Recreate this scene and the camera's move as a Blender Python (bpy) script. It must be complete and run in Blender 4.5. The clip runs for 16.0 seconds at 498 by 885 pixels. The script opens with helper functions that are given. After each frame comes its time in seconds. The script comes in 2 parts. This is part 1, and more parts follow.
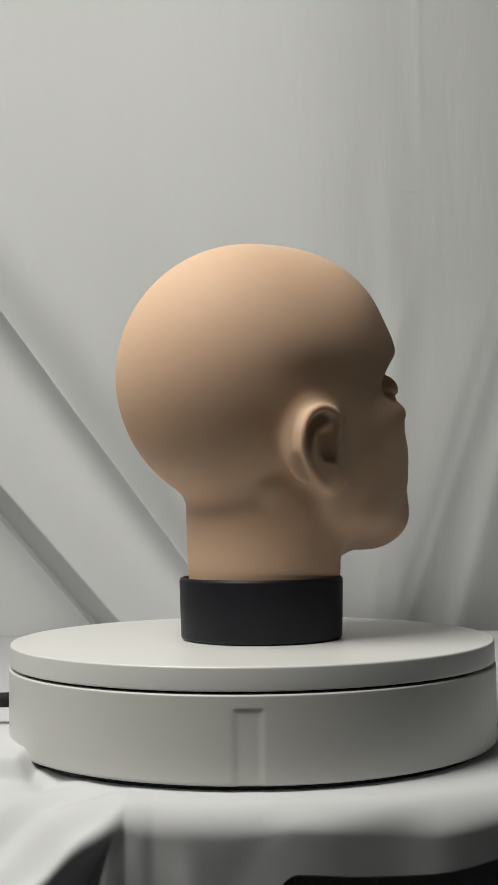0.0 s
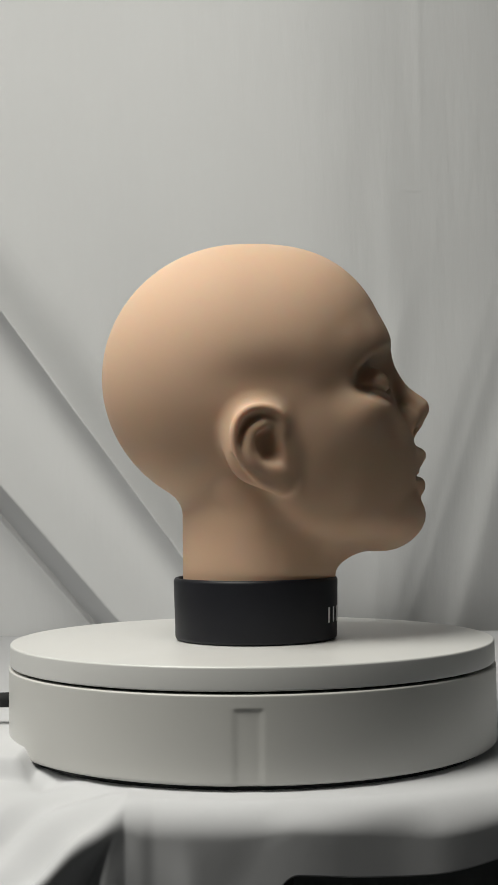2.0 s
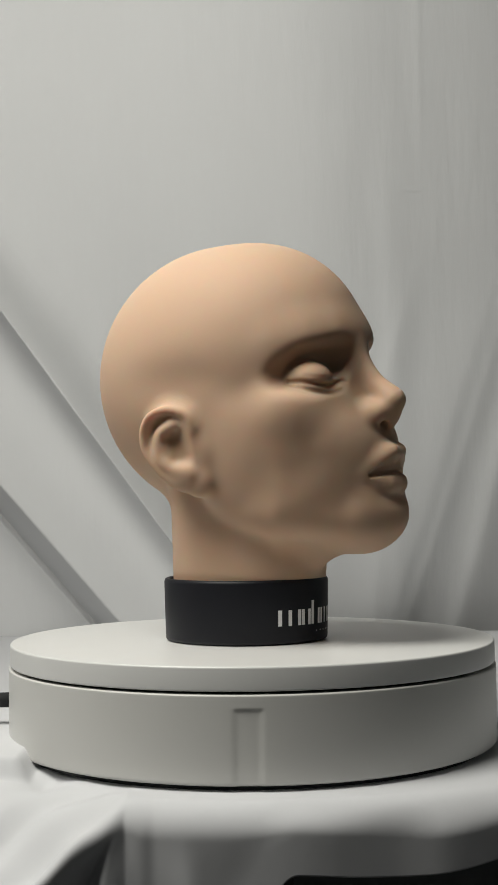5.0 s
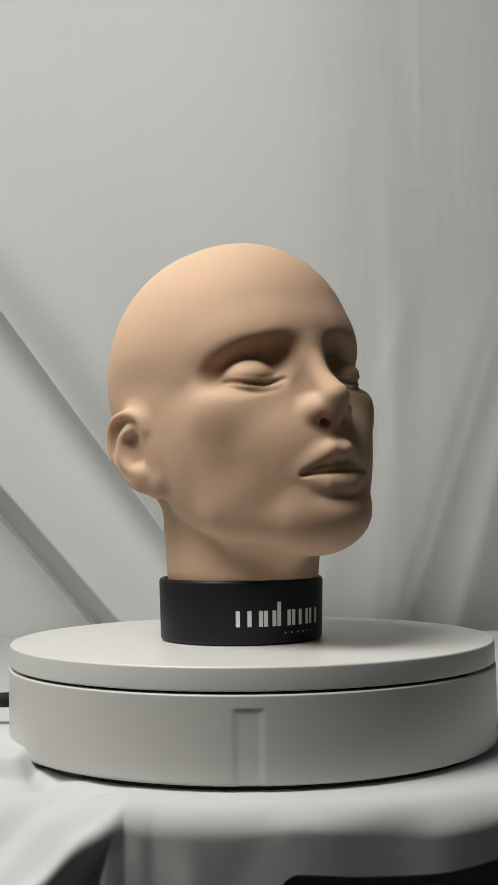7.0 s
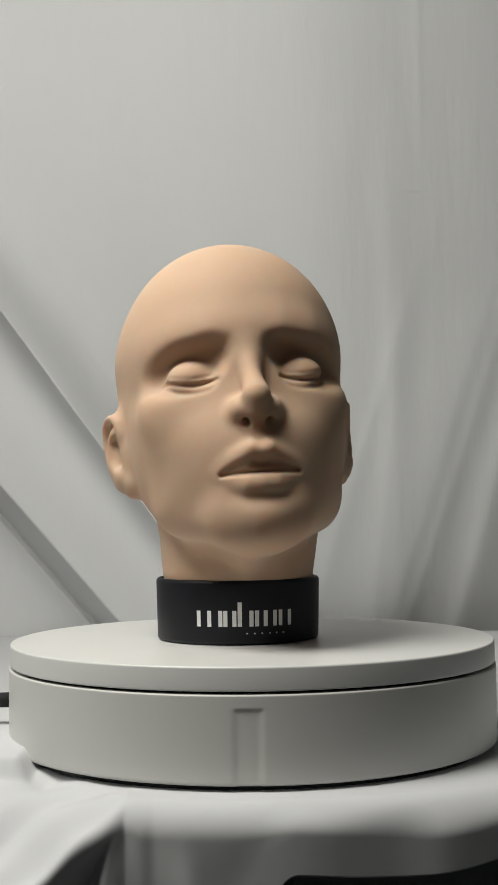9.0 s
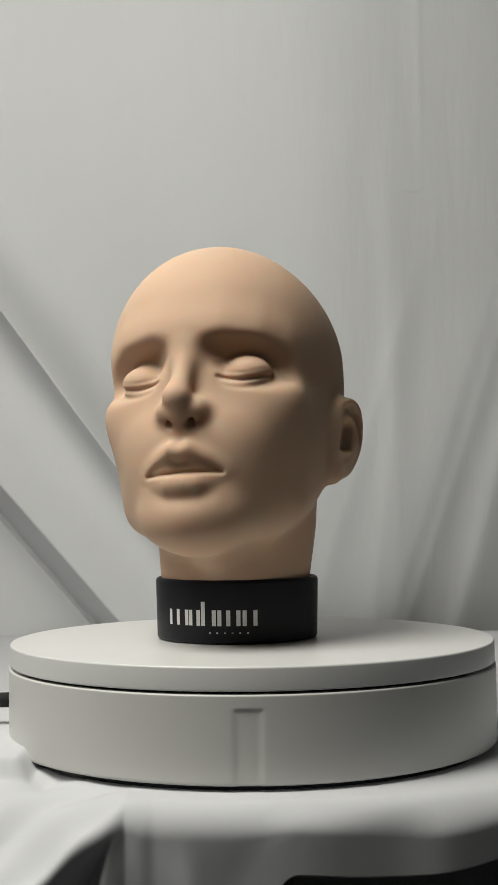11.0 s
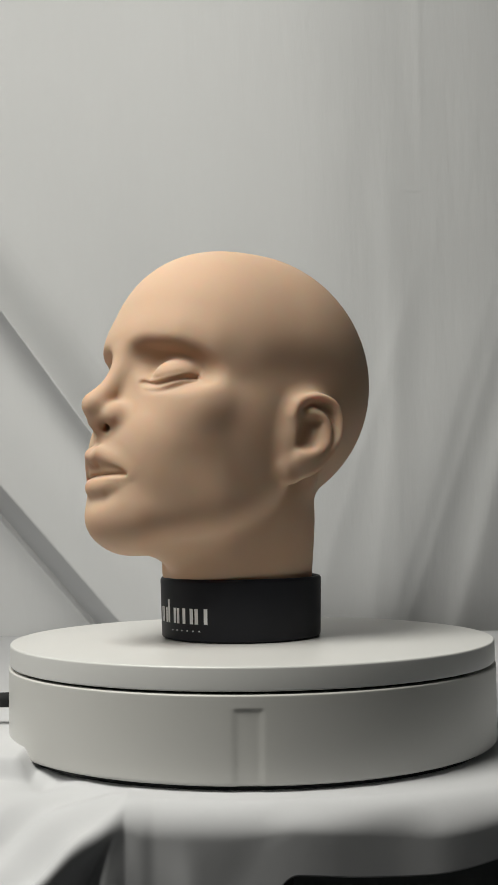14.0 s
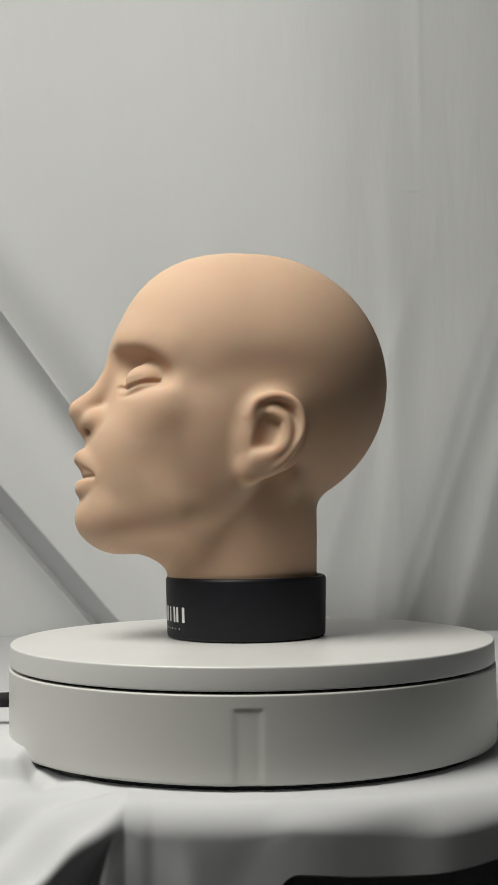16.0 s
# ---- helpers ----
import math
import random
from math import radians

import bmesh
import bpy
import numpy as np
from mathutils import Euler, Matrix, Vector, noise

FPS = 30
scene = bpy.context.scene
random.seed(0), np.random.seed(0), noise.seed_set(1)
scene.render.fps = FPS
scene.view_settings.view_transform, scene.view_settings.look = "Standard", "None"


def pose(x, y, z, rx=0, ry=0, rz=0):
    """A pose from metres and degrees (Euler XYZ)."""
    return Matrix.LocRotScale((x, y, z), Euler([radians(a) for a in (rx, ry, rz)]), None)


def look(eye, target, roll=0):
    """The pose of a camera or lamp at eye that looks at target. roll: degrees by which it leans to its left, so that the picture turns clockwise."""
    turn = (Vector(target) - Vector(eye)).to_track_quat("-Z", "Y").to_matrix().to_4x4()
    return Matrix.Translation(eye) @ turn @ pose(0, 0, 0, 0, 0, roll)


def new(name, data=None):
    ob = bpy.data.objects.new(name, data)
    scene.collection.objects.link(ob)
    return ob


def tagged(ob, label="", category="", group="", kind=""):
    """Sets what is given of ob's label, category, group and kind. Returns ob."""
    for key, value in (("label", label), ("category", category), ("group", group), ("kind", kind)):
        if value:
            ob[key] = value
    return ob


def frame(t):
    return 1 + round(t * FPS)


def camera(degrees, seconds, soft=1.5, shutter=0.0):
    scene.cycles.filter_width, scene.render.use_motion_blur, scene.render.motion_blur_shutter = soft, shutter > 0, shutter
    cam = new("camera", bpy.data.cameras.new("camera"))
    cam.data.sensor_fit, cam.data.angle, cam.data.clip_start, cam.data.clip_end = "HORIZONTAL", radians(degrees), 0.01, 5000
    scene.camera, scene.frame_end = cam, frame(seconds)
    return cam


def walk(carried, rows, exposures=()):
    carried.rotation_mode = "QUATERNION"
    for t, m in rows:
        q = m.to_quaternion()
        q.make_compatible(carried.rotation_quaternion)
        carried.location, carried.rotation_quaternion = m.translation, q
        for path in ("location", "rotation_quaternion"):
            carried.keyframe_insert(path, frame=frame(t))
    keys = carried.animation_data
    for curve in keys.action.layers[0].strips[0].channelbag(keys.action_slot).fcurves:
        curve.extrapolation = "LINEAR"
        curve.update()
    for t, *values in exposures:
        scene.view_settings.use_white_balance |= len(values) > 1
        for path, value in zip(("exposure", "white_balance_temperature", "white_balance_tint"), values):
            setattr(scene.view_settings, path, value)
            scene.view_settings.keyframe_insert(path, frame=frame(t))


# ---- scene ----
cam = camera(22.91, 16.0, soft=1.5)
TABLE = 0.75                      # top of the table
TOP = TABLE + 0.0672              # top of the turning plate
EYE = (0.0, -0.820, TOP + 0.0829)
AIM = (-0.0006, 0.0, TOP + 0.0829 + 0.820 * math.tan(radians(3.203)))
walk(cam, [(0.0, look(EYE, AIM, -0.645)), (16.0, look(EYE, AIM, -0.645))],
     exposures=[(0.0, 0.0, 6500, 10), (16.0, 0.0, 6500, 10)])

# ---- light: one soft lamp up to the side of the table, a grey room round it ----
world = bpy.data.worlds.new("world")
scene.world = world
world.use_nodes = True
world.node_tree.nodes["Background"].inputs[0].default_value = (0.75, 0.88, 1.0, 1)
world.node_tree.nodes["Background"].inputs[1].default_value = 0.05


def area_lamp(name, eye, target, size, watts, colour):
    data = bpy.data.lights.new(name, "AREA")
    data.shape, data.size, data.energy, data.color = "DISK", size, watts, colour
    ob = new(name, data)
    ob.matrix_world = look(eye, target)
    return ob


area_lamp("studio_lamp", (-0.51, -0.41, TOP + 1.18), (0, 0.05, TOP + 0.1), 0.78, 22.6, (1.0, 0.985, 0.91))


# ---- materials ----
def material(name, colour, rough=0.5, metal=0.0, coat=0.0):
    m = bpy.data.materials.new(name)
    m.use_nodes = True
    b = m.node_tree.nodes["Principled BSDF"]
    b.inputs["Base Color"].default_value = (*colour, 1)
    b.inputs["Roughness"].default_value = rough
    b.inputs["Metallic"].default_value = metal
    b.inputs["Coat Weight"].default_value = coat
    return m, m.node_tree, b


def vary(tree, bsdf, colour, scale, amount, stretch=(1, 1, 1), detail=4):
    """Mix the base colour a little lighter and darker by a noise of that scale."""
    n, l = tree.nodes, tree.links
    co, mp, tex, ramp = n.new("ShaderNodeTexCoord"), n.new("ShaderNodeMapping"), n.new("ShaderNodeTexNoise"), n.new("ShaderNodeMix")
    ramp.data_type = "RGBA"
    mp.inputs["Scale"].default_value = stretch
    tex.inputs["Scale"].default_value, tex.inputs["Detail"].default_value = scale, detail
    ramp.inputs["A"].default_value = (*[c * (1 - amount) for c in colour], 1)
    ramp.inputs["B"].default_value = (*[min(1, c * (1 + amount)) for c in colour], 1)
    l.new(co.outputs["Object"], mp.inputs["Vector"])
    l.new(mp.outputs["Vector"], tex.inputs["Vector"])
    l.new(tex.outputs["Fac"], ramp.inputs["Factor"])
    l.new(ramp.outputs["Result"], bsdf.inputs["Base Color"])
    return mp, tex


def relief(tree, bsdf, scale, strength, distance, stretch=(1, 1, 1), detail=3):
    n, l = tree.nodes, tree.links
    co, mp, tex, bump = n.new("ShaderNodeTexCoord"), n.new("ShaderNodeMapping"), n.new("ShaderNodeTexNoise"), n.new("ShaderNodeBump")
    mp.inputs["Scale"].default_value = stretch
    tex.inputs["Scale"].default_value, tex.inputs["Detail"].default_value = scale, detail
    bump.inputs["Strength"].default_value, bump.inputs["Distance"].default_value = strength, distance
    l.new(co.outputs["Object"], mp.inputs["Vector"])
    l.new(mp.outputs["Vector"], tex.inputs["Vector"])
    l.new(tex.outputs["Fac"], bump.inputs["Height"])
    if bsdf.inputs["Normal"].is_linked:
        l.new(bsdf.inputs["Normal"].links[0].from_socket, bump.inputs["Normal"])
    l.new(bump.outputs["Normal"], bsdf.inputs["Normal"])


SKIN = (0.575, 0.395, 0.277)
VINYL, tree, b = material("tan_vinyl", SKIN, 0.7)
vary(tree, b, SKIN, 9, 0.05)
relief(tree, b, 900, 0.12, 0.0004)
b.inputs["Subsurface Weight"].default_value = 0.5
b.inputs["Subsurface Radius"].default_value = (1.0, 0.45, 0.25)
b.inputs["Subsurface Scale"].default_value = 0.007
b.inputs["Specular IOR Level"].default_value = 0.25

BLACK, tree, b = material("black_plastic", (0.006, 0.0065, 0.0105), 0.48)
vary(tree, b, (0.006, 0.0065, 0.0105), 60, 0.2)
b.inputs["Specular IOR Level"].default_value = 0.35
relief(tree, b, 1500, 0.15, 0.0003)
PRINT, tree, b = material("white_print", (0.85, 0.85, 0.85), 0.55)
vary(tree, b, (0.85, 0.85, 0.85), 300, 0.06)

SHELL, tree, b = material("white_plastic", (0.61, 0.605, 0.58), 0.42)
vary(tree, b, (0.61, 0.605, 0.58), 14, 0.03)
relief(tree, b, 1200, 0.06, 0.0002)
PLATE, tree, b = material("white_matt_plate", (0.69, 0.69, 0.675), 0.36)
vary(tree, b, (0.69, 0.69, 0.675), 22, 0.025)
relief(tree, b, 1600, 0.08, 0.0002)
RUBBER, tree, b = material("black_rubber", (0.015, 0.015, 0.016), 0.7)
vary(tree, b, (0.015, 0.015, 0.016), 80, 0.2)

CLOTH_COLOUR = (0.585, 0.59, 0.605)
CLOTH, tree, b = material("white_cotton", CLOTH_COLOUR, 0.9)
vary(tree, b, CLOTH_COLOUR, 5, 0.03)
relief(tree, b, 1100, 0.06, 0.0003, (1, 1, 1))
relief(tree, b, 26, 0.18, 0.004, (1.0, 1.0, 0.35), 4)
b.inputs["Sheen Weight"].default_value = 0.15
# the tablecloth's cotton again, its tone set apart to correct for the light
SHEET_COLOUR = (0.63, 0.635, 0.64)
SHEET, tree, b = material("backdrop_cotton", SHEET_COLOUR, 0.9)
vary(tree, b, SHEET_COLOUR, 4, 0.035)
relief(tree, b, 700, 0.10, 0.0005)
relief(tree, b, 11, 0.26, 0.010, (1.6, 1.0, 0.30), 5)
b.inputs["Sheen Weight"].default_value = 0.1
WALL, tree, b = material("grey_paint", (0.27, 0.282, 0.285), 0.9)
vary(tree, b, (0.27, 0.282, 0.285), 3, 0.06)
FLOOR, tree, b = material("dark_carpet", (0.02, 0.02, 0.024), 0.95)
vary(tree, b, (0.02, 0.02, 0.024), 120, 0.3)
WOOD, tree, b = material("dark_stained_wood", (0.02, 0.014, 0.012), 0.5)
vary(tree, b, (0.02, 0.014, 0.012), 30, 0.35, (1, 8, 1))


# ---- building helpers ----
def mesh_object(name, verts, faces, mats, parent=None, label="", smooth=True, slots=None):
    me = bpy.data.meshes.new(name)
    me.from_pydata([tuple(map(float, v)) for v in verts], [], [tuple(map(int, f)) for f in faces])
    for m in mats:
        me.materials.append(m)
    me.polygons.foreach_set("use_smooth", [smooth] * len(me.polygons))
    if slots is not None:
        me.polygons.foreach_set("material_index", slots)
    me.update()
    ob = new(name, me)
    if parent:
        ob.parent = parent
    if label:
        tagged(ob, label)
    return ob


def lathe(profile, steps=160):
    """Verts and faces of a turned solid; the profile runs from the axis to the axis, as (radius, height)."""
    verts, faces = [], []
    n = len(profile)
    for i in range(steps):
        a = 2 * math.pi * i / steps
        verts += [(r * math.cos(a), r * math.sin(a), z) for r, z in profile]
    for i in range(steps):
        j = (i + 1) % steps
        faces += [(i * n + k, j * n + k, j * n + k + 1, i * n + k + 1) for k in range(n - 1)]
    return verts, faces


def rounded(points, radius, cuts=4):
    """Round the inner corners of an open profile."""
    out = [points[0]]
    for a, p, c in zip(points, points[1:], points[2:]):
        a, p, c = Vector(a), Vector(p), Vector(c)
        r = min(radius, (a - p).length * 0.45, (c - p).length * 0.45)
        s, e = p + (a - p).normalized() * r, p + (c - p).normalized() * r
        for i in range(cuts + 1):
            t = i / cuts
            out.append(tuple(s * (1 - t) ** 2 + p * 2 * t * (1 - t) + e * t * t))
    return out + [points[-1]]


def box(name, lo, hi, mat, parent=None):
    v = [(x, y, z) for x in (lo[0], hi[0]) for y in (lo[1], hi[1]) for z in (lo[2], hi[2])]
    f = [(0, 1, 3, 2), (4, 6, 7, 5), (0, 4, 5, 1), (2, 3, 7, 6), (0, 2, 6, 4), (1, 5, 7, 3)]
    return mesh_object(name, v, f, [mat], parent, smooth=False)


# ---- the room ----
for name, lo, hi, mat in (("floor", (-2.2, -2.2, -0.1), (2.2, 2.2, 0), FLOOR),
                          ("ceiling", (-2.2, -2.2, 2.5), (2.2, 2.2, 2.6), WALL),
                          ("wall_north", (-2.2, 2.0, 0), (2.2, 2.2, 2.5), WALL),
                          ("wall_south", (-2.2, -2.2, 0), (2.2, -2.0, 2.5), WALL),
                          ("wall_west", (-2.2, -2.0, 0), (-2.0, 2.0, 2.5), WALL),
                          ("wall_east", (2.0, -2.0, 0), (2.2, 2.0, 2.5), WALL)):
    tagged(box(name, lo, hi, mat), name.replace("_", " ") + " of the plain dim room round the set", name.split("_")[0], kind="structure")


# ---- backdrop and table ----
def step(a, b, v):
    t = np.clip((v - a) / (b - a), 0, 1)
    return t * t * (3 - 2 * t)


def sheet(name, xs, vs, shape, mat):
    """A cloth from shape(x, v) -> x, y, z on a grid."""
    X, V = np.meshgrid(xs, vs, indexing="ij")
    P = np.stack(shape(X, V), -1).reshape(-1, 3)
    n, m = len(xs), len(vs)
    I = np.arange(n * m).reshape(n, m)
    F = np.stack([I[:-1, :-1], I[1:, :-1], I[1:, 1:], I[:-1, 1:]], -1).reshape(-1, 4)
    return mesh_object(name, P, F, [mat])


BACK = 0.72                        # distance of the backdrop behind the plate's axis


def ridge(d, w, sharp=1.0):
    """A rounded fold of half width w with one steeper side."""
    return np.exp(-np.abs(d / np.where(d > 0, w, w * sharp)) ** 1.8)


def backdrop_shape(x, z):
    k = (0.82 + BACK) / 1.24
    h = 0.083 + (z - TOP - 0.083) / k
    x = x / k
    y = np.zeros_like(x)
    # soft upright waves
    y -= 0.004 * np.sin(x * 21 + 0.8 + 0.6 * h) * step(-0.1, 0.3, x)
    # slanting folds pulled down from the upper corner: u runs across them, up and to the side
    u = 0.809 * x + 0.588 * h
    fade = step(0.54, 0.30, h)
    rise = np.where(u > -0.0285, 1 - step(-0.036, 0.016, u), 0.4 * np.exp((u + 0.0285) / 0.006) + 0.6 * np.exp((u + 0.0285) / 0.045))
    y -= 0.075 * rise * fade
    y -= 0.0075 * ridge(u - 0.0100, 0.014, 0.9) * fade
    c = u + 0.1200 + 0.113 * (h - 0.033)
    y -= 0.060 * np.where(c > 0, np.exp(-(np.abs(c) / 0.055) ** 1.6), np.clip(1 + c / 0.032, 0, 1) ** 1.15)
    y -= 0.016 * np.where(c < -0.032, np.exp((c + 0.032) / 0.035), np.clip(1 - (c + 0.032) / 0.004, 0, 1))
    y -= 0.020 * ridge(u + 0.235, 0.04, 0.4)
    # shallow folds on the other side
    for x0, slope, w, d, top in ((0.150, -0.02, 0.020, 0.0012, 0.42), (0.138, 0.10, 0.022, 0.0022, 0.26),
                                 (0.100, 0.32, 0.012, 0.0010, 0.28), (0.250, 0.25, 0.020, 0.003, 0.30),
                                 (0.205, 0.34, 0.014, 0.0016, 0.26), (0.080, 0.05, 0.040, 0.0020, 0.16), (-0.02, -0.08, 0.05, 0.0030, 0.40)):
        y -= d * ridge(x - x0 - slope * (h - 0.1), w, 0.65) * step(top + 0.14, top - 0.10, h)
    y -= 0.0055 * ridge(x - 0.182 - 0.32 * (h - 0.1), 0.022, 2.2) * step(0.36, 0.16, h)
    # low down it is tipped back, the slope standing in for shade there
    y += 0.8 * np.maximum(0.15 - h, 0) ** 2 * step(-0.05, 0.08, x)
    # on this side the sheet is bent away, a shape chosen to darken it
    y += 0.55 * np.maximum(x - 0.02, 0) ** 2
    # creases from storage
    y -= 0.0006 * np.exp(-((h - 0.413) / 0.002) ** 2) * ridge(x - 0.170, 0.012) + 0.0005 * np.exp(-((x - 0.180) / 0.004) ** 2) * step(0.38, 0.55, h)
    x, y = x * k, y * k + BACK
    # past the side of the table an unseen stretch turns forwards, added to bounce light
    turn = np.clip((-0.42 - x) / 0.20, 0, math.pi / 2)
    on = np.maximum(-0.42 - 0.20 * math.pi / 2 - x, 0)
    y = y - 0.20 * (1 - np.cos(turn)) - on
    x = np.where(x < -0.42, -0.42 - 0.20 * np.sin(turn), x)
    return x, y, z


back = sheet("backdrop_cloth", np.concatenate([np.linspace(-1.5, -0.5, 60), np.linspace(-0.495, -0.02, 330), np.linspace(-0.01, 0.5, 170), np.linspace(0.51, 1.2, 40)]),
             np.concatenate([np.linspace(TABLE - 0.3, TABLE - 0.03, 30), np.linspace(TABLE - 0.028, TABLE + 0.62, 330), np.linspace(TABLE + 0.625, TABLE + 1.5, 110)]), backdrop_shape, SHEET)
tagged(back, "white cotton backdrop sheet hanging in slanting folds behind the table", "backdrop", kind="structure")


def cloth_shape(x, v):
    """v below 0 lies on the table, v from 0 to 1 goes over the round front edge and down to the hem."""
    left = np.maximum(-0.067 - x, 0)          # where the sheet slides off sideways
    edge = -0.1685 + 1.55 * np.clip(x, -0.067, 0.20) ** 2 - 0.010 * step(-0.05, -0.075, x) - 0.65 * np.minimum(left, 0.15)
    long = 0.0475 - 0.05 * np.clip(x - 0.05, 0, 0.15) + 0.06 * step(0.022, -0.022, x)
    s = np.maximum(v, 0) * long
    r = 0.0155 - 0.0075 * step(-0.055, -0.075, x)
    a = np.clip(s / r, 0, radians(96) + radians(36) * step(-0.0665, -0.0745, x + 0.30 * s))
    rest = np.maximum(s - a * r, 0)
    flat = edge + (0.70 - edge) * np.minimum(-v, 1)
    y = np.where(v < 0, flat, edge - r * np.sin(a) - rest * np.cos(a))
    z = TABLE - r * (1 - np.cos(a)) - rest * np.sin(a)
    sag = step(-0.12, -0.22, np.where(v < 0, flat, edge))
    z -= left * 0.75 * sag
    z += 0.004 * sag * step(0.0, 0.05, left) * np.sin(x * 120 + y * 70)
    # folds that fan out over the corner
    across = 0.58 * x - 0.81 * y
    z += 0.0030 * np.sin(across * 170 + 1.6 * np.sin(x * 45 + 0.5)) * step(-0.055, -0.085, x) * step(-0.13, -0.165, y)
    z -= 0.006 * np.exp(-((x + 0.117) / 0.012) ** 2 - ((y + 0.118) / 0.016) ** 2)
    # a raised fold beside the drum
    z += 0.011 * step(-0.126, -0.137, x) * step(-0.120, -0.108, y) * step(0.3, 0.0, y)
    fold = step(0.2, 0.6, v)
    y -= fold * (0.003 * ridge(x + 0.0635 + 0.3 * s, 0.008, 0.5) + 0.0035 * ridge(x + 0.044 - 0.2 * s, 0.007, 1.9) + 0.003 * ridge(x - 0.10, 0.02) + 0.0015 * np.sin(x * 60))
    z += 0.003 * fold * np.sin(x * 40 + 1)
    return x, y, z


hem = sheet("tablecloth", np.concatenate([np.linspace(-0.42, -0.20, 40), np.linspace(-0.198, 0.198, 300), np.linspace(0.20, 0.42, 40)]), np.concatenate([np.linspace(-1, -0.20, 24), np.linspace(-0.195, -0.002, 110), np.linspace(0, 1, 56)]), cloth_shape, CLOTH)
solid = hem.modifiers.new("thickness", "SOLIDIFY")
solid.thickness, solid.offset = 0.0006, -1
tagged(hem, "white cotton cloth draped over a small round table", "tablecloth")

table = tagged(new("round_table"), "dark round table under the white cloth", "table")
table.location = (0, 0, 0)
v, f = lathe(rounded([(0.0005, TABLE - 0.032), (0.150, TABLE - 0.032), (0.150, TABLE - 0.003), (0.0005, TABLE - 0.003)], 0.008), 96)
mesh_object("tabletop", v, f, [WOOD], table)
v, f = lathe(rounded([(0.0005, 0.02), (0.03, 0.02), (0.025, TABLE - 0.033), (0.0005, TABLE - 0.033)], 0.006), 32)
mesh_object("pillar", v, f, [WOOD], table)
v, f = lathe(rounded([(0.0005, 0.0), (0.17, 0.0), (0.17, 0.012), (0.03, 0.03), (0.0005, 0.03)], 0.006), 64)
mesh_object("foot_plate", v, f, [WOOD], table)

# ---- the turntable ----
turntable = tagged(new("turntable"), "round white electric display turntable with a thin dark seam", "turntable")
turntable.location = (0, 0, TABLE)
R = 0.1575


def base_body():
    prof = rounded([(0.0005, 0.0028), (0.1530, 0.0028), (0.1580, 0.0046), (0.1582, 0.0516), (0.1574, 0.0522), (0.0005, 0.0522)], 0.0012, 3)
    # more rows up the side for the shallow panel in front
    i = max(k for k, p in enumerate(prof) if p[1] < 0.02)
    a, b_ = prof[i], prof[i + 1]
    prof = prof[:i + 1] + [(a[0] + (b_[0] - a[0]) * t, a[1] + (b_[1] - a[1]) * t) for t in np.linspace(0.02, 0.98, 50)] + prof[i + 1:]
    verts, faces = lathe(prof, 720)
    out = []
    for x, y, z in verts:
        r, ang = math.hypot(x, y), math.degrees(math.atan2(y, x)) + 90.2
        if r > 0.15:
            side = float(step(3.4, 1.9, abs(ang + 0.75)) * step(0.0450, 0.0432, z))
            r2 = r - 0.0007 * side
            x, y = x * r2 / r, y * r2 / r
        out.append((x, y, z))
    return out, faces


v, f = base_body()
mesh_object("body", v, f, [SHELL], turntable, "white plastic drum with a shallow upright recess in front")
# black ring added inside the open gap to stand in for its shade
v, f = lathe(rounded([(0.0005, 0.0515), (0.1530, 0.0515), (0.1530, 0.0542), (0.0005, 0.0542)], 0.0003), 120)
mesh_object("seam_ring", v, f, [RUBBER], turntable, "black ring inside the gap under the plate")
v, f = lathe(rounded([(0.0005, 0.0004), (0.1510, 0.0004), (0.1510, 0.0029), (0.0005, 0.0029)], 0.0005), 120)
mesh_object("foot_ring", v, f, [RUBBER], turntable, "black rubber foot ring")
v, f = lathe(rounded([(0.0005, 0.0537), (0.1568, 0.0537), (R, 0.0543), (R, 0.0663), (0.1568, 0.0672), (0.0005, 0.0672)], 0.0006, 4), 240)
plate = mesh_object("turning_plate", v, f, [PLATE], turntable, "matt white turning top plate")


def tube(points, radius, sides=20):
    verts, faces = [], []
    pts = [Vector(p) for p in points]
    for i, p in enumerate(pts):
        d = (pts[min(i + 1, len(pts) - 1)] - pts[max(i - 1, 0)]).normalized()
        q = d.to_track_quat("Z", "Y")
        r = radius[i] if isinstance(radius, (list, tuple)) else radius
        for k in range(sides):
            a = 2 * math.pi * k / sides
            verts.append(p + q @ Vector((r * math.cos(a), r * math.sin(a), 0)))
    for i in range(len(pts) - 1):
        for k in range(sides):
            l = (k + 1) % sides
            faces.append((i * sides + k, i * sides + l, (i + 1) * sides + l, (i + 1) * sides + k))
    faces += [tuple(range(sides - 1, -1, -1)), tuple(range((len(pts) - 1) * sides, len(pts) * sides))]
    return verts, faces


def power_lead():
    lead = tagged(new("power_lead"), "black power lead plugged into the white turntable", "cable")
    z = TABLE + 0.0275
    v, f = tube([(-0.1560, 0, z), (-0.1600, 0, z), (-0.1604, 0, z), (-0.1860, 0, z), (-0.1885, 0, z)], [0.0035, 0.0035, 0.0049, 0.0049, 0.0040])
    mesh_object("plug", v, f, [RUBBER], lead, "black round plug")
    pts = [(-0.188 - 0.22 * t, 0.10 * t * t, z - (0.0245 * min(1, 2.2 * t) ** 2)) for t in np.linspace(0, 1, 14)]
    v, f = tube(pts, 0.0025, 12)
    mesh_object("cord", v, f, [RUBBER], lead)


power_lead()


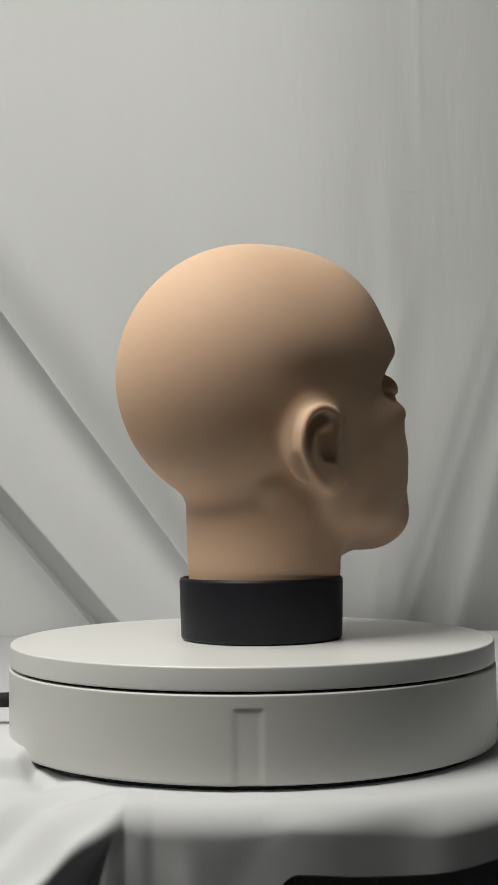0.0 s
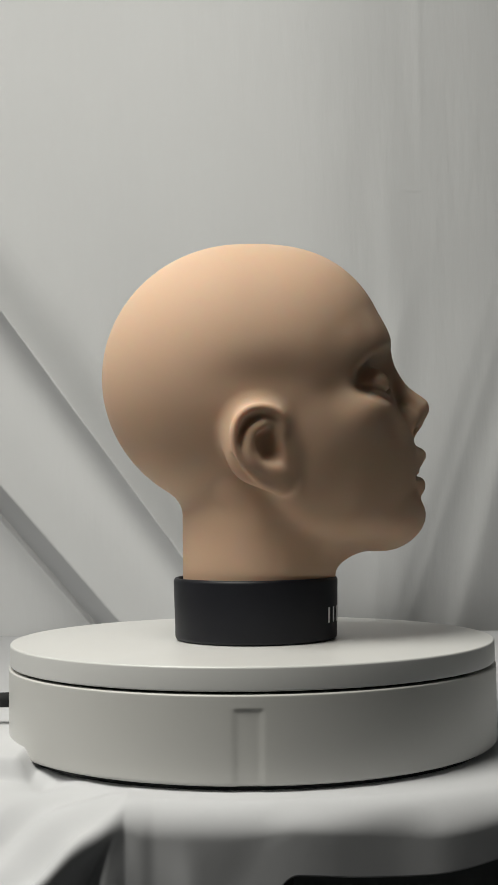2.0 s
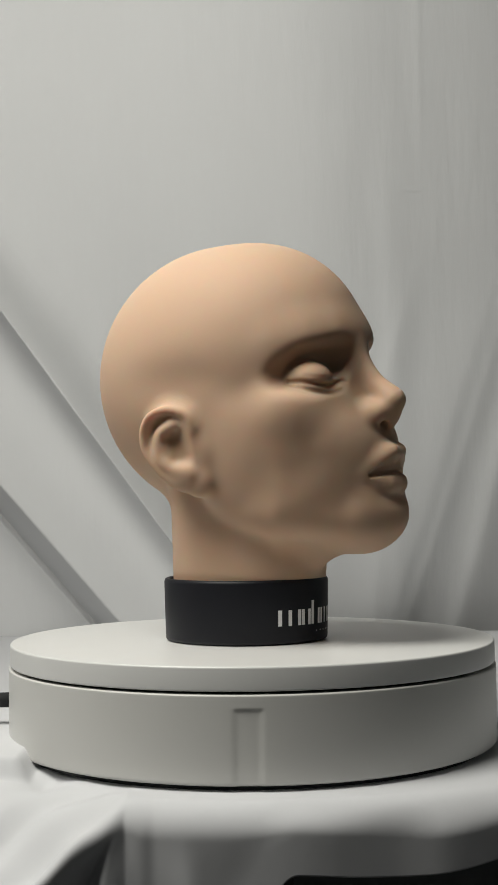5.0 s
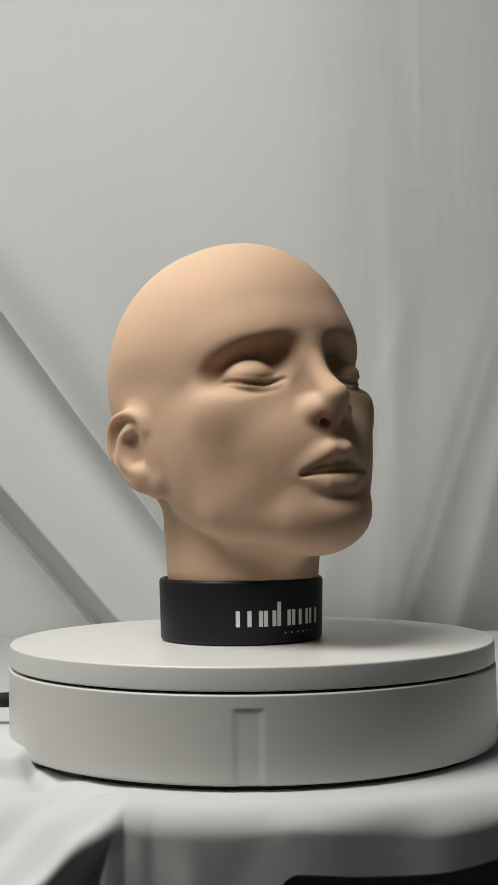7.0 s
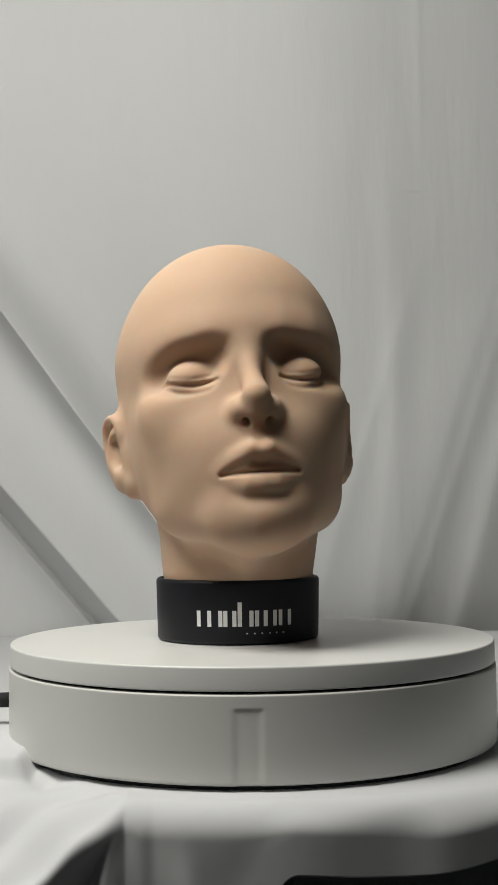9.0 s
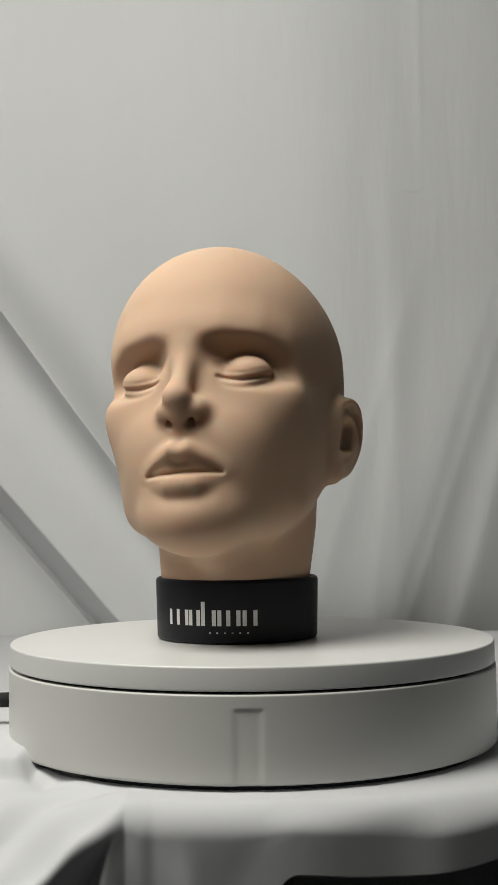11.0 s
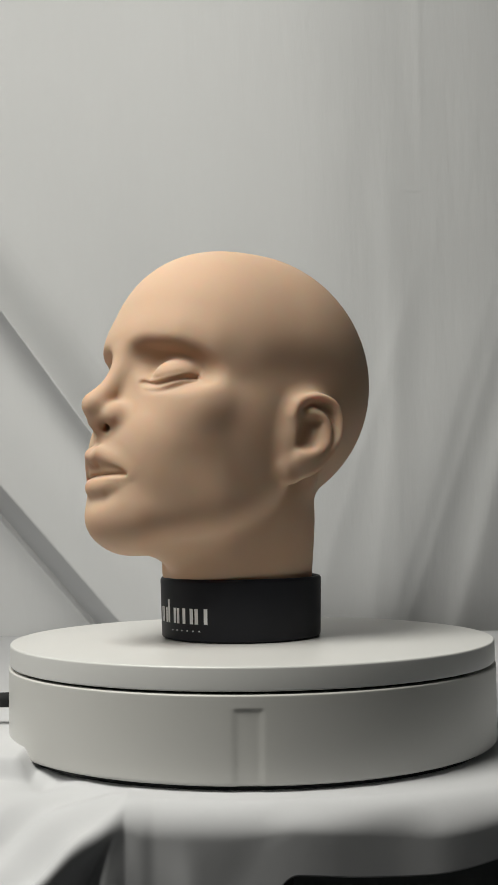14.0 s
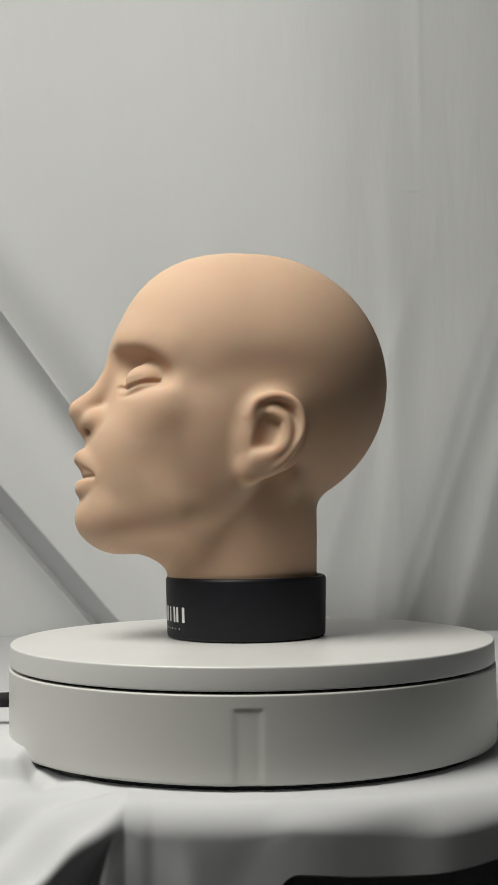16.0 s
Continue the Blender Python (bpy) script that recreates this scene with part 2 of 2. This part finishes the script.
# ---- the mannequin head: one form blended from rounded masses (x sideways, f forwards, z up, millimetres) ----
def ellipsoid(P, c, r):
    q = [(P[i] - c[i]) for i in range(3)]
    k0 = np.sqrt(sum((q[i] / r[i]) ** 2 for i in range(3)))
    k1 = np.sqrt(sum((q[i] / r[i] ** 2) ** 2 for i in range(3))) + 1e-6
    return k0 * (k0 - 1) / k1


def capsule(P, a, b, ra, rb=None):
    rb = ra if rb is None else rb
    d = [b[i] - a[i] for i in range(3)]
    t = np.clip(sum((P[i] - a[i]) * d[i] for i in range(3)) / sum(v * v for v in d), 0, 1)
    return np.sqrt(sum((P[i] - a[i] - d[i] * t) ** 2 for i in range(3))) - (ra + (rb - ra) * t)


def chain(P, pts, r, k=0.0):
    out = None
    for a, b in zip(pts, pts[1:]):
        c = capsule(P, a[:3], b[:3], a[3] if len(a) > 3 else r, b[3] if len(b) > 3 else r)
        out = c if out is None else np.minimum(out, c)
    return out


def curve(pts, n=5):
    """More points on a smooth line through pts."""
    out = []
    ext = [pts[0], *pts, pts[-1]]
    for a, b, c, e in zip(ext, ext[1:], ext[2:], ext[3:]):
        for i in range(n):
            t = i / n
            out.append(tuple(0.5 * (2 * q + (r - p) * t + (2 * p - 5 * q + 4 * r - w) * t * t + (3 * q - p - 3 * r + w) * t ** 3) for p, q, r, w in zip(a, b, c, e)))
    return out + [pts[-1]]


def join(a, b, k):
    h = np.clip(0.5 + 0.5 * (b - a) / k, 0, 1)
    return b + (a - b) * h - k * h * (1 - h)


def cut(a, b, k):
    return -join(-a, b, k)


def bump(P, pts, w):
    return np.exp(-(np.maximum(chain(P, pts, 0.0), 0) / w) ** 2)


def line(P, pts, w):
    """1 on a line drawn on the face as seen from the front, 0 beside it."""
    flat = (P[0], 0 * P[0], P[2])
    return bump(flat, [(a, 0, b) for a, b in pts], w)


def tilted(P, c, along, r):
    """An ellipsoid whose first axis points along a given way."""
    e1 = Vector(along).normalized()
    e3 = (Vector((0, 0, 1)) - e1 * e1.z).normalized()
    e2 = e3.cross(e1)
    q = [P[i] - c[i] for i in range(3)]
    return ellipsoid([sum(q[i] * e[i] for i in range(3)) for e in (e1, e2, e3)], (0, 0, 0), r)


def head_field(x, f, z):
    x = np.sqrt(x * x + 0.04)
    P = (x, f, z)
    # skull
    d = ellipsoid(P, (0, -7, 170), (76, 92.5, 88))
    d = join(d, ellipsoid(P, (0, 20, 184), (68, 67, 71)), 10)
    # neck
    wide = 49.0 + 0.12 * np.clip(z - 40, 0, 35)
    neck = np.sqrt((x / wide) ** 2 + ((f - 2.5) / 50.0) ** 2)
    neck = np.maximum((neck - 1) * 49.5, z - 125)
    d = join(d, neck, 10)
    # face block, jaw, chin
    face = ellipsoid(P, (0, 36, 124), (60.5, 60, 65))
    face = join(face, chain(P, [(43.5, 18, 97), (41, 50, 85.5), (19, 86, 80.5)], 15.5), 20)
    face = join(face, ellipsoid(P, (36, 57, 125), (21, 26, 37)), 18)
    face = join(face, ellipsoid(P, (24, 68.5, 118), (17, 19.5, 26)), 17)
    face = join(face, ellipsoid(P, (0, 91, 79), (24, 22.5, 17.5)), 14)
    face = join(face, ellipsoid(P, (0, 74, 112), (33, 31, 35)), 25)
    d = join(d, face, 16)
    # under the chin
    d = join(d, chain(P, [(0, 84, 76), (0, 40, 72)], 17), 16)
    d = join(d, chain(P, [(0, 59, 64), (0, 45, 54)], 9.5), 8)
    # cheek bones
    d = join(d, chain(P, curve([(47, 22, 147), (47.5, 43, 144), (43, 60, 139), (30, 69, 134)], 3), 7.2), 16)
    d = join(d, ellipsoid(P, (45, 34, 128), (14.5, 29, 24)), 20)
    # hollows of the cheeks
    d = d + 2.3 * np.exp(-((f - 68) / 21) ** 2 - ((z - 114) / 16) ** 2) * step(22, 40, x)
    # temples
    d = d + 2.8 * np.exp(-((f - 2) / 32) ** 2 - ((z - 166) / 15) ** 2) * step(40, 60, x)
    # brow, then the eye sockets under it
    d = join(d, chain(P, [(0, 74.5, 189), (18, 73, 190), (34, 65, 188.5, 7), (46, 52, 185, 4)], 8), 20)
    d = cut(d, tilted(P, (38, 90.5, 173), (0.72, -0.58, -0.38), (36, 23.2, 14.5)), 6)
    d = cut(d, tilted(P, (48, 75.5, 168), (0.5, -0.75, -0.45), (24, 13, 13)), 9)
    d = join(d, ellipsoid(P, (36, 59, 147), (24, 16.5, 14)), 16)
    # nose
    nose = chain(P, curve([(0, 84.5, 180, 5), (0, 91.5, 171, 5.2), (0, 99.3, 160.5, 5.9), (0, 109.0, 150.3, 8.3)], 10), 8)
    d = join(d, nose, 10)
    d = join(d, ellipsoid(P, (9.8, 98.5, 142.5), (6.4, 9.8, 7)), 7)
    d = join(d, capsule(P, (0, 106, 141), (0, 101, 134.5), 6.4), 6)
    d = cut(d, capsule(P, (6.6, 106, 135), (6.2, 101, 140), 2.0, 1.6), 3)
    # closed eyes
    eye = ellipsoid(P, (33, 69, 164), (15, 14.4, 11.8))
    d = join(d, eye, 5)
    # lips
    up = chain(P, [(0, 109.8, 118.0, 4.0), (5, 109.8, 119, 4.2), (13.5, 104.3, 113.6, 3.6), (22, 97, 106.5, 2.5)], 7)
    lo = chain(P, [(0, 107.8, 99.2, 5.9), (7.5, 106.6, 99.4, 5.9), (15, 101.5, 101.5, 4.5), (22, 97, 104.5, 2.5)], 7)
    d = join(d, up, 8)
    d = cut(d, chain(P, curve([(0, 117, 111, 3.7), (7.5, 115.5, 110.8, 3.7), (14, 110.5, 109, 3.0), (21, 104, 106.4, 1.4)], 3), 3.4), 2.5)
    d = join(d, lo, 5.5)
    d = d + 0.8 * bump(P, [(0, 113, 130), (0, 115, 123)], 2.6)
    d = d + 1.0 * bump(P, [(0, 111, 89.5), (8, 109, 89.8), (14, 104, 91.5)], 5.5)
    # mouth and lid lines
    m = (f > 62) & (z > 98) & (z < 174) & (x < 56)
    if m.any():
        Q = (x[m], f[m], z[m])
        e = 1.8 * step(72, 90, Q[1]) * line(Q, [(0, 106), (9, 105.7), (16.5, 105.3), (23, 105)], 1.4)
        e += 1.6 * line(Q, curve([(19.5, 162.8), (24, 161.4), (33, 160.2), (42, 161.2), (47.5, 162.8)]), 1.5)
        e += 0.45 * line(Q, curve([(22, 166.2), (25, 165.2), (34, 164.2), (42, 165), (46, 166)]), 1.1)
        e += 0.6 * line(Q, curve([(20.5, 160), (25, 156.8), (34, 155.0), (43, 156.6), (48.5, 160)]), 1.7)
        d[m] += e
    # ears
    d = join(d, ellipsoid(P, (55, 19, 126), (8.5, 19, 26)), 16)
    # neck muscle running from behind the ear to the front, and the groove behind the jaw
    d = join(d, capsule(P, (45, -18, 100), (16, 37, 46), 7.0), 10)
    d = d + 1.9 * bump(P, [(56, 0, 98), (52, 16, 80), (46, 36, 66)], 8)
    ear = np.full_like(d, 50.0)
    near = (x > 55) & (np.abs(f) < 40) & (z > 80) & (z < 170)
    if near.any():
        Q = (x[near], f[near], z[near])
        e = ellipsoid(Q, (70, -6, 128), (10, 19.5, 25))
        e = join(e, ellipsoid(Q, (69, 10, 106.5), (5.8, 8.2, 10)), 8)
        rim = [(73, 9, 133), (75, 10, 139), (77, 6, 146.5), (80, -5, 149.5), (82.5, -15, 146), (83, -20, 137), (82, -19.5, 125), (80, -13, 114), (76.5, -3, 105), (70, 8, 100)]
        e = join(e, chain(Q, curve([(a - 5, b * 0.95, c * 0.96 + 5) for a, b, c in rim[1:-3]]), 3.2), 3)
        e = join(e, chain(Q, curve(rim), 2.3), 3.5)
        e = cut(e, chain(Q, curve([(85.5, 4, 140), (86.5, -6, 142), (87.8, -14, 136.5), (87.5, -14.5, 128)]), 3.6), 3.5)
        e = cut(e, chain(Q, [(81.5, 0, 132), (80.5, 4, 121)], 8.6), 3)
        anti = chain(Q, curve([(78, -3, 139), (80, -10.5, 134), (80.5, -11, 122), (78.5, -4, 114), (74, 8, 111)]), 2.3)
        e = join(e, anti, 5)
        e = join(e, ellipsoid(Q, (66.5, 13, 123), (4.8, 4.6, 7.5)), 7)
        e = join(e, ellipsoid(Q, (72, 1, 109), (6.5, 10, 8)), 5)
        ear[near] = e
    return join(d, ear, 9)


def surface_nets(F, lo, h):
    """Quads on the zero level of the field F on a grid."""
    S = F < 0
    shape = np.array(F.shape)
    total, count = np.zeros((*(shape - 1), 3)), np.zeros(shape - 1)
    for ax in range(3):
        other = [a for a in range(3) if a != ax]
        for i in (0, 1):
            for j in (0, 1):
                sl = [slice(None)] * 3
                sl[other[0]] = slice(i, F.shape[other[0]] - 1 + i)
                sl[other[1]] = slice(j, F.shape[other[1]] - 1 + j)
                G = F[tuple(sl)]
                a = np.take(G, range(0, G.shape[ax] - 1), ax)
                b2 = np.take(G, range(1, G.shape[ax]), ax)
                hit = (a < 0) != (b2 < 0)
                t = np.where(hit, a / np.where(hit, a - b2, 1), 0)
                count += hit
                total[..., ax] += t * hit
                total[..., other[0]] += i * hit
                total[..., other[1]] += j * hit
    cells = np.argwhere(count > 0)
    index = np.full(shape - 1, -1)
    index[tuple(cells.T)] = np.arange(len(cells))
    verts = lo + h * (cells + total[tuple(cells.T)] / count[tuple(cells.T)][:, None])
    quads = []
    for ax in range(3):
        o1, o2 = (ax + 1) % 3, (ax + 2) % 3
        a = np.take(S, range(0, F.shape[ax] - 1), ax)
        b2 = np.take(S, range(1, F.shape[ax]), ax)
        e = np.argwhere(a != b2)
        e = e[(e[:, o1] > 0) & (e[:, o2] > 0) & (e[:, o1] < F.shape[o1] - 1) & (e[:, o2] < F.shape[o2] - 1)]
        s = a[tuple(e.T)]
        c = []
        for i, j in ((1, 1), (0, 1), (0, 0), (1, 0)):
            q = e.copy()
            q[:, o1] -= i
            q[:, o2] -= j
            c.append(index[tuple(q.T)])
        q = np.stack(c, 1)
        q[~s] = q[~s][:, ::-1]
        quads.append(q)
    return verts, np.concatenate(quads)


LEAN = radians(3.4)


def head_mesh(h=1.05):
    lo, hi = np.array((-92.0, -106.0, 33.0)), np.array((92.0, 124.0, 270.0))
    n = np.ceil((hi - lo) / h).astype(int)
    n[0] += n[0] % 2                      # even number of steps: the field mirrors
    ax = [lo[i] + h * np.arange(n[i] + 1) for i in range(3)]
    ax[0] = (np.arange(n[0] + 1) - n[0] // 2) * h
    lo[0] = ax[0][0]
    half = ax[0][n[0] // 2:]
    X, Y, Z = np.meshgrid(half, ax[1], ax[2], indexing="ij")
    F = head_field(X, Y, Z)
    F = np.maximum(F, 35.0 - Z)
    F = np.concatenate([F[:0:-1], F], 0)
    verts, quads = surface_nets(F, lo, h)
    ok = verts[:, 2] > 37
    for _ in range(2):                    # settle on the exact surface
        p = verts.T.copy()
        d = head_field(*p)
        g = np.stack([head_field(*(p + 0.3 * np.eye(3)[:, [i]])) - head_field(*(p - 0.3 * np.eye(3)[:, [i]])) for i in range(3)], 1) / 0.6
        move = -d[:, None] * g / np.maximum((g * g).sum(1), 0.25)[:, None]
        verts[ok] += np.clip(move[ok], -h, h) * 0.9
    # the head leans a little to one side on its neck
    w = LEAN * step(42, 92, verts[:, 2])
    x, z = verts[:, 0].copy(), verts[:, 2] - 95
    verts[:, 0], verts[:, 2] = x * np.cos(w) - z * np.sin(w), 95 + z * np.cos(w) + x * np.sin(w)
    out = np.stack([verts[:, 0], -verts[:, 1], verts[:, 2]], 1) / 1000
    return out, quads[:, ::-1]


def mannequin_head():
    verts, quads = head_mesh()
    verts, faces, slots = verts.tolist(), quads.tolist(), [0] * len(quads)

    def add(v, f, slot):
        base = len(verts)
        verts.extend(v)
        faces.extend([tuple(base + i for i in q) for q in f])
        slots.extend([slot] * len(f))

    # black collar
    prof = rounded([(0.0005, 0.0004), (0.0528, 0.0004), (0.0537, 0.0385), (0.0526, 0.0402), (0.0512, 0.0402), (0.0505, 0.037), (0.0005, 0.037)], 0.0022, 4)
    add(*lathe(prof, 160), 1)

    # white mark on the collar: six plain upright shapes, and a row of small dashes
    def patch(a0, a1, z0, z1, r=0.0539):
        k = 4
        v = []
        for i in range(k + 1):
            a = radians(-91.8 + a0 + (a1 - a0) * i / k)
            for z in (z0, z1):
                rr = r - 0.0009 * (0.0385 - z) / 0.0385
                v.append((rr * math.cos(a), rr * math.sin(a), z))
        f = [(2 * i, 2 * i + 2, 2 * i + 3, 2 * i + 1) for i in range(k)]
        add(v, f, 2)

    for at, tall in ((-35, 0), (-27.3, 0), (-19.6, 0), (-16.2, 0), (-10.2, 0), (-6.6, 1), (1.2, 0), (5.0, 0), (11, 0), (17.8, 0), (22, 0), (29.3, 0)):
        patch(at, at + 2.8, 0.0118, 0.0216 + 0.0052 * tall)
    for i in range(6):
        patch(-1 + i * 5.2, 0.2 + i * 5.2, 0.0071, 0.0079)
    ob = mesh_object("mannequin_head", verts, faces, [VINYL, BLACK, PRINT], slots=slots)
    return tagged(ob, "tan vinyl mannequin head with closed eyes on a black collar", "mannequin")


head = mannequin_head()

OFFSET = Vector((-0.0095, -0.0018, 0))


def motions():
    rows, spins = [], []
    for i in range(33):
        t = i * 0.5
        m = pose(0, 0, 0, 0, 0, 120.4 - 12.405 * t)
        spins.append((t, m))
        rows.append((t, Matrix.Translation((0, 0, TOP)) @ m @ Matrix.Translation(OFFSET)))
    walk(head, rows)
    walk(plate, spins)


motions()
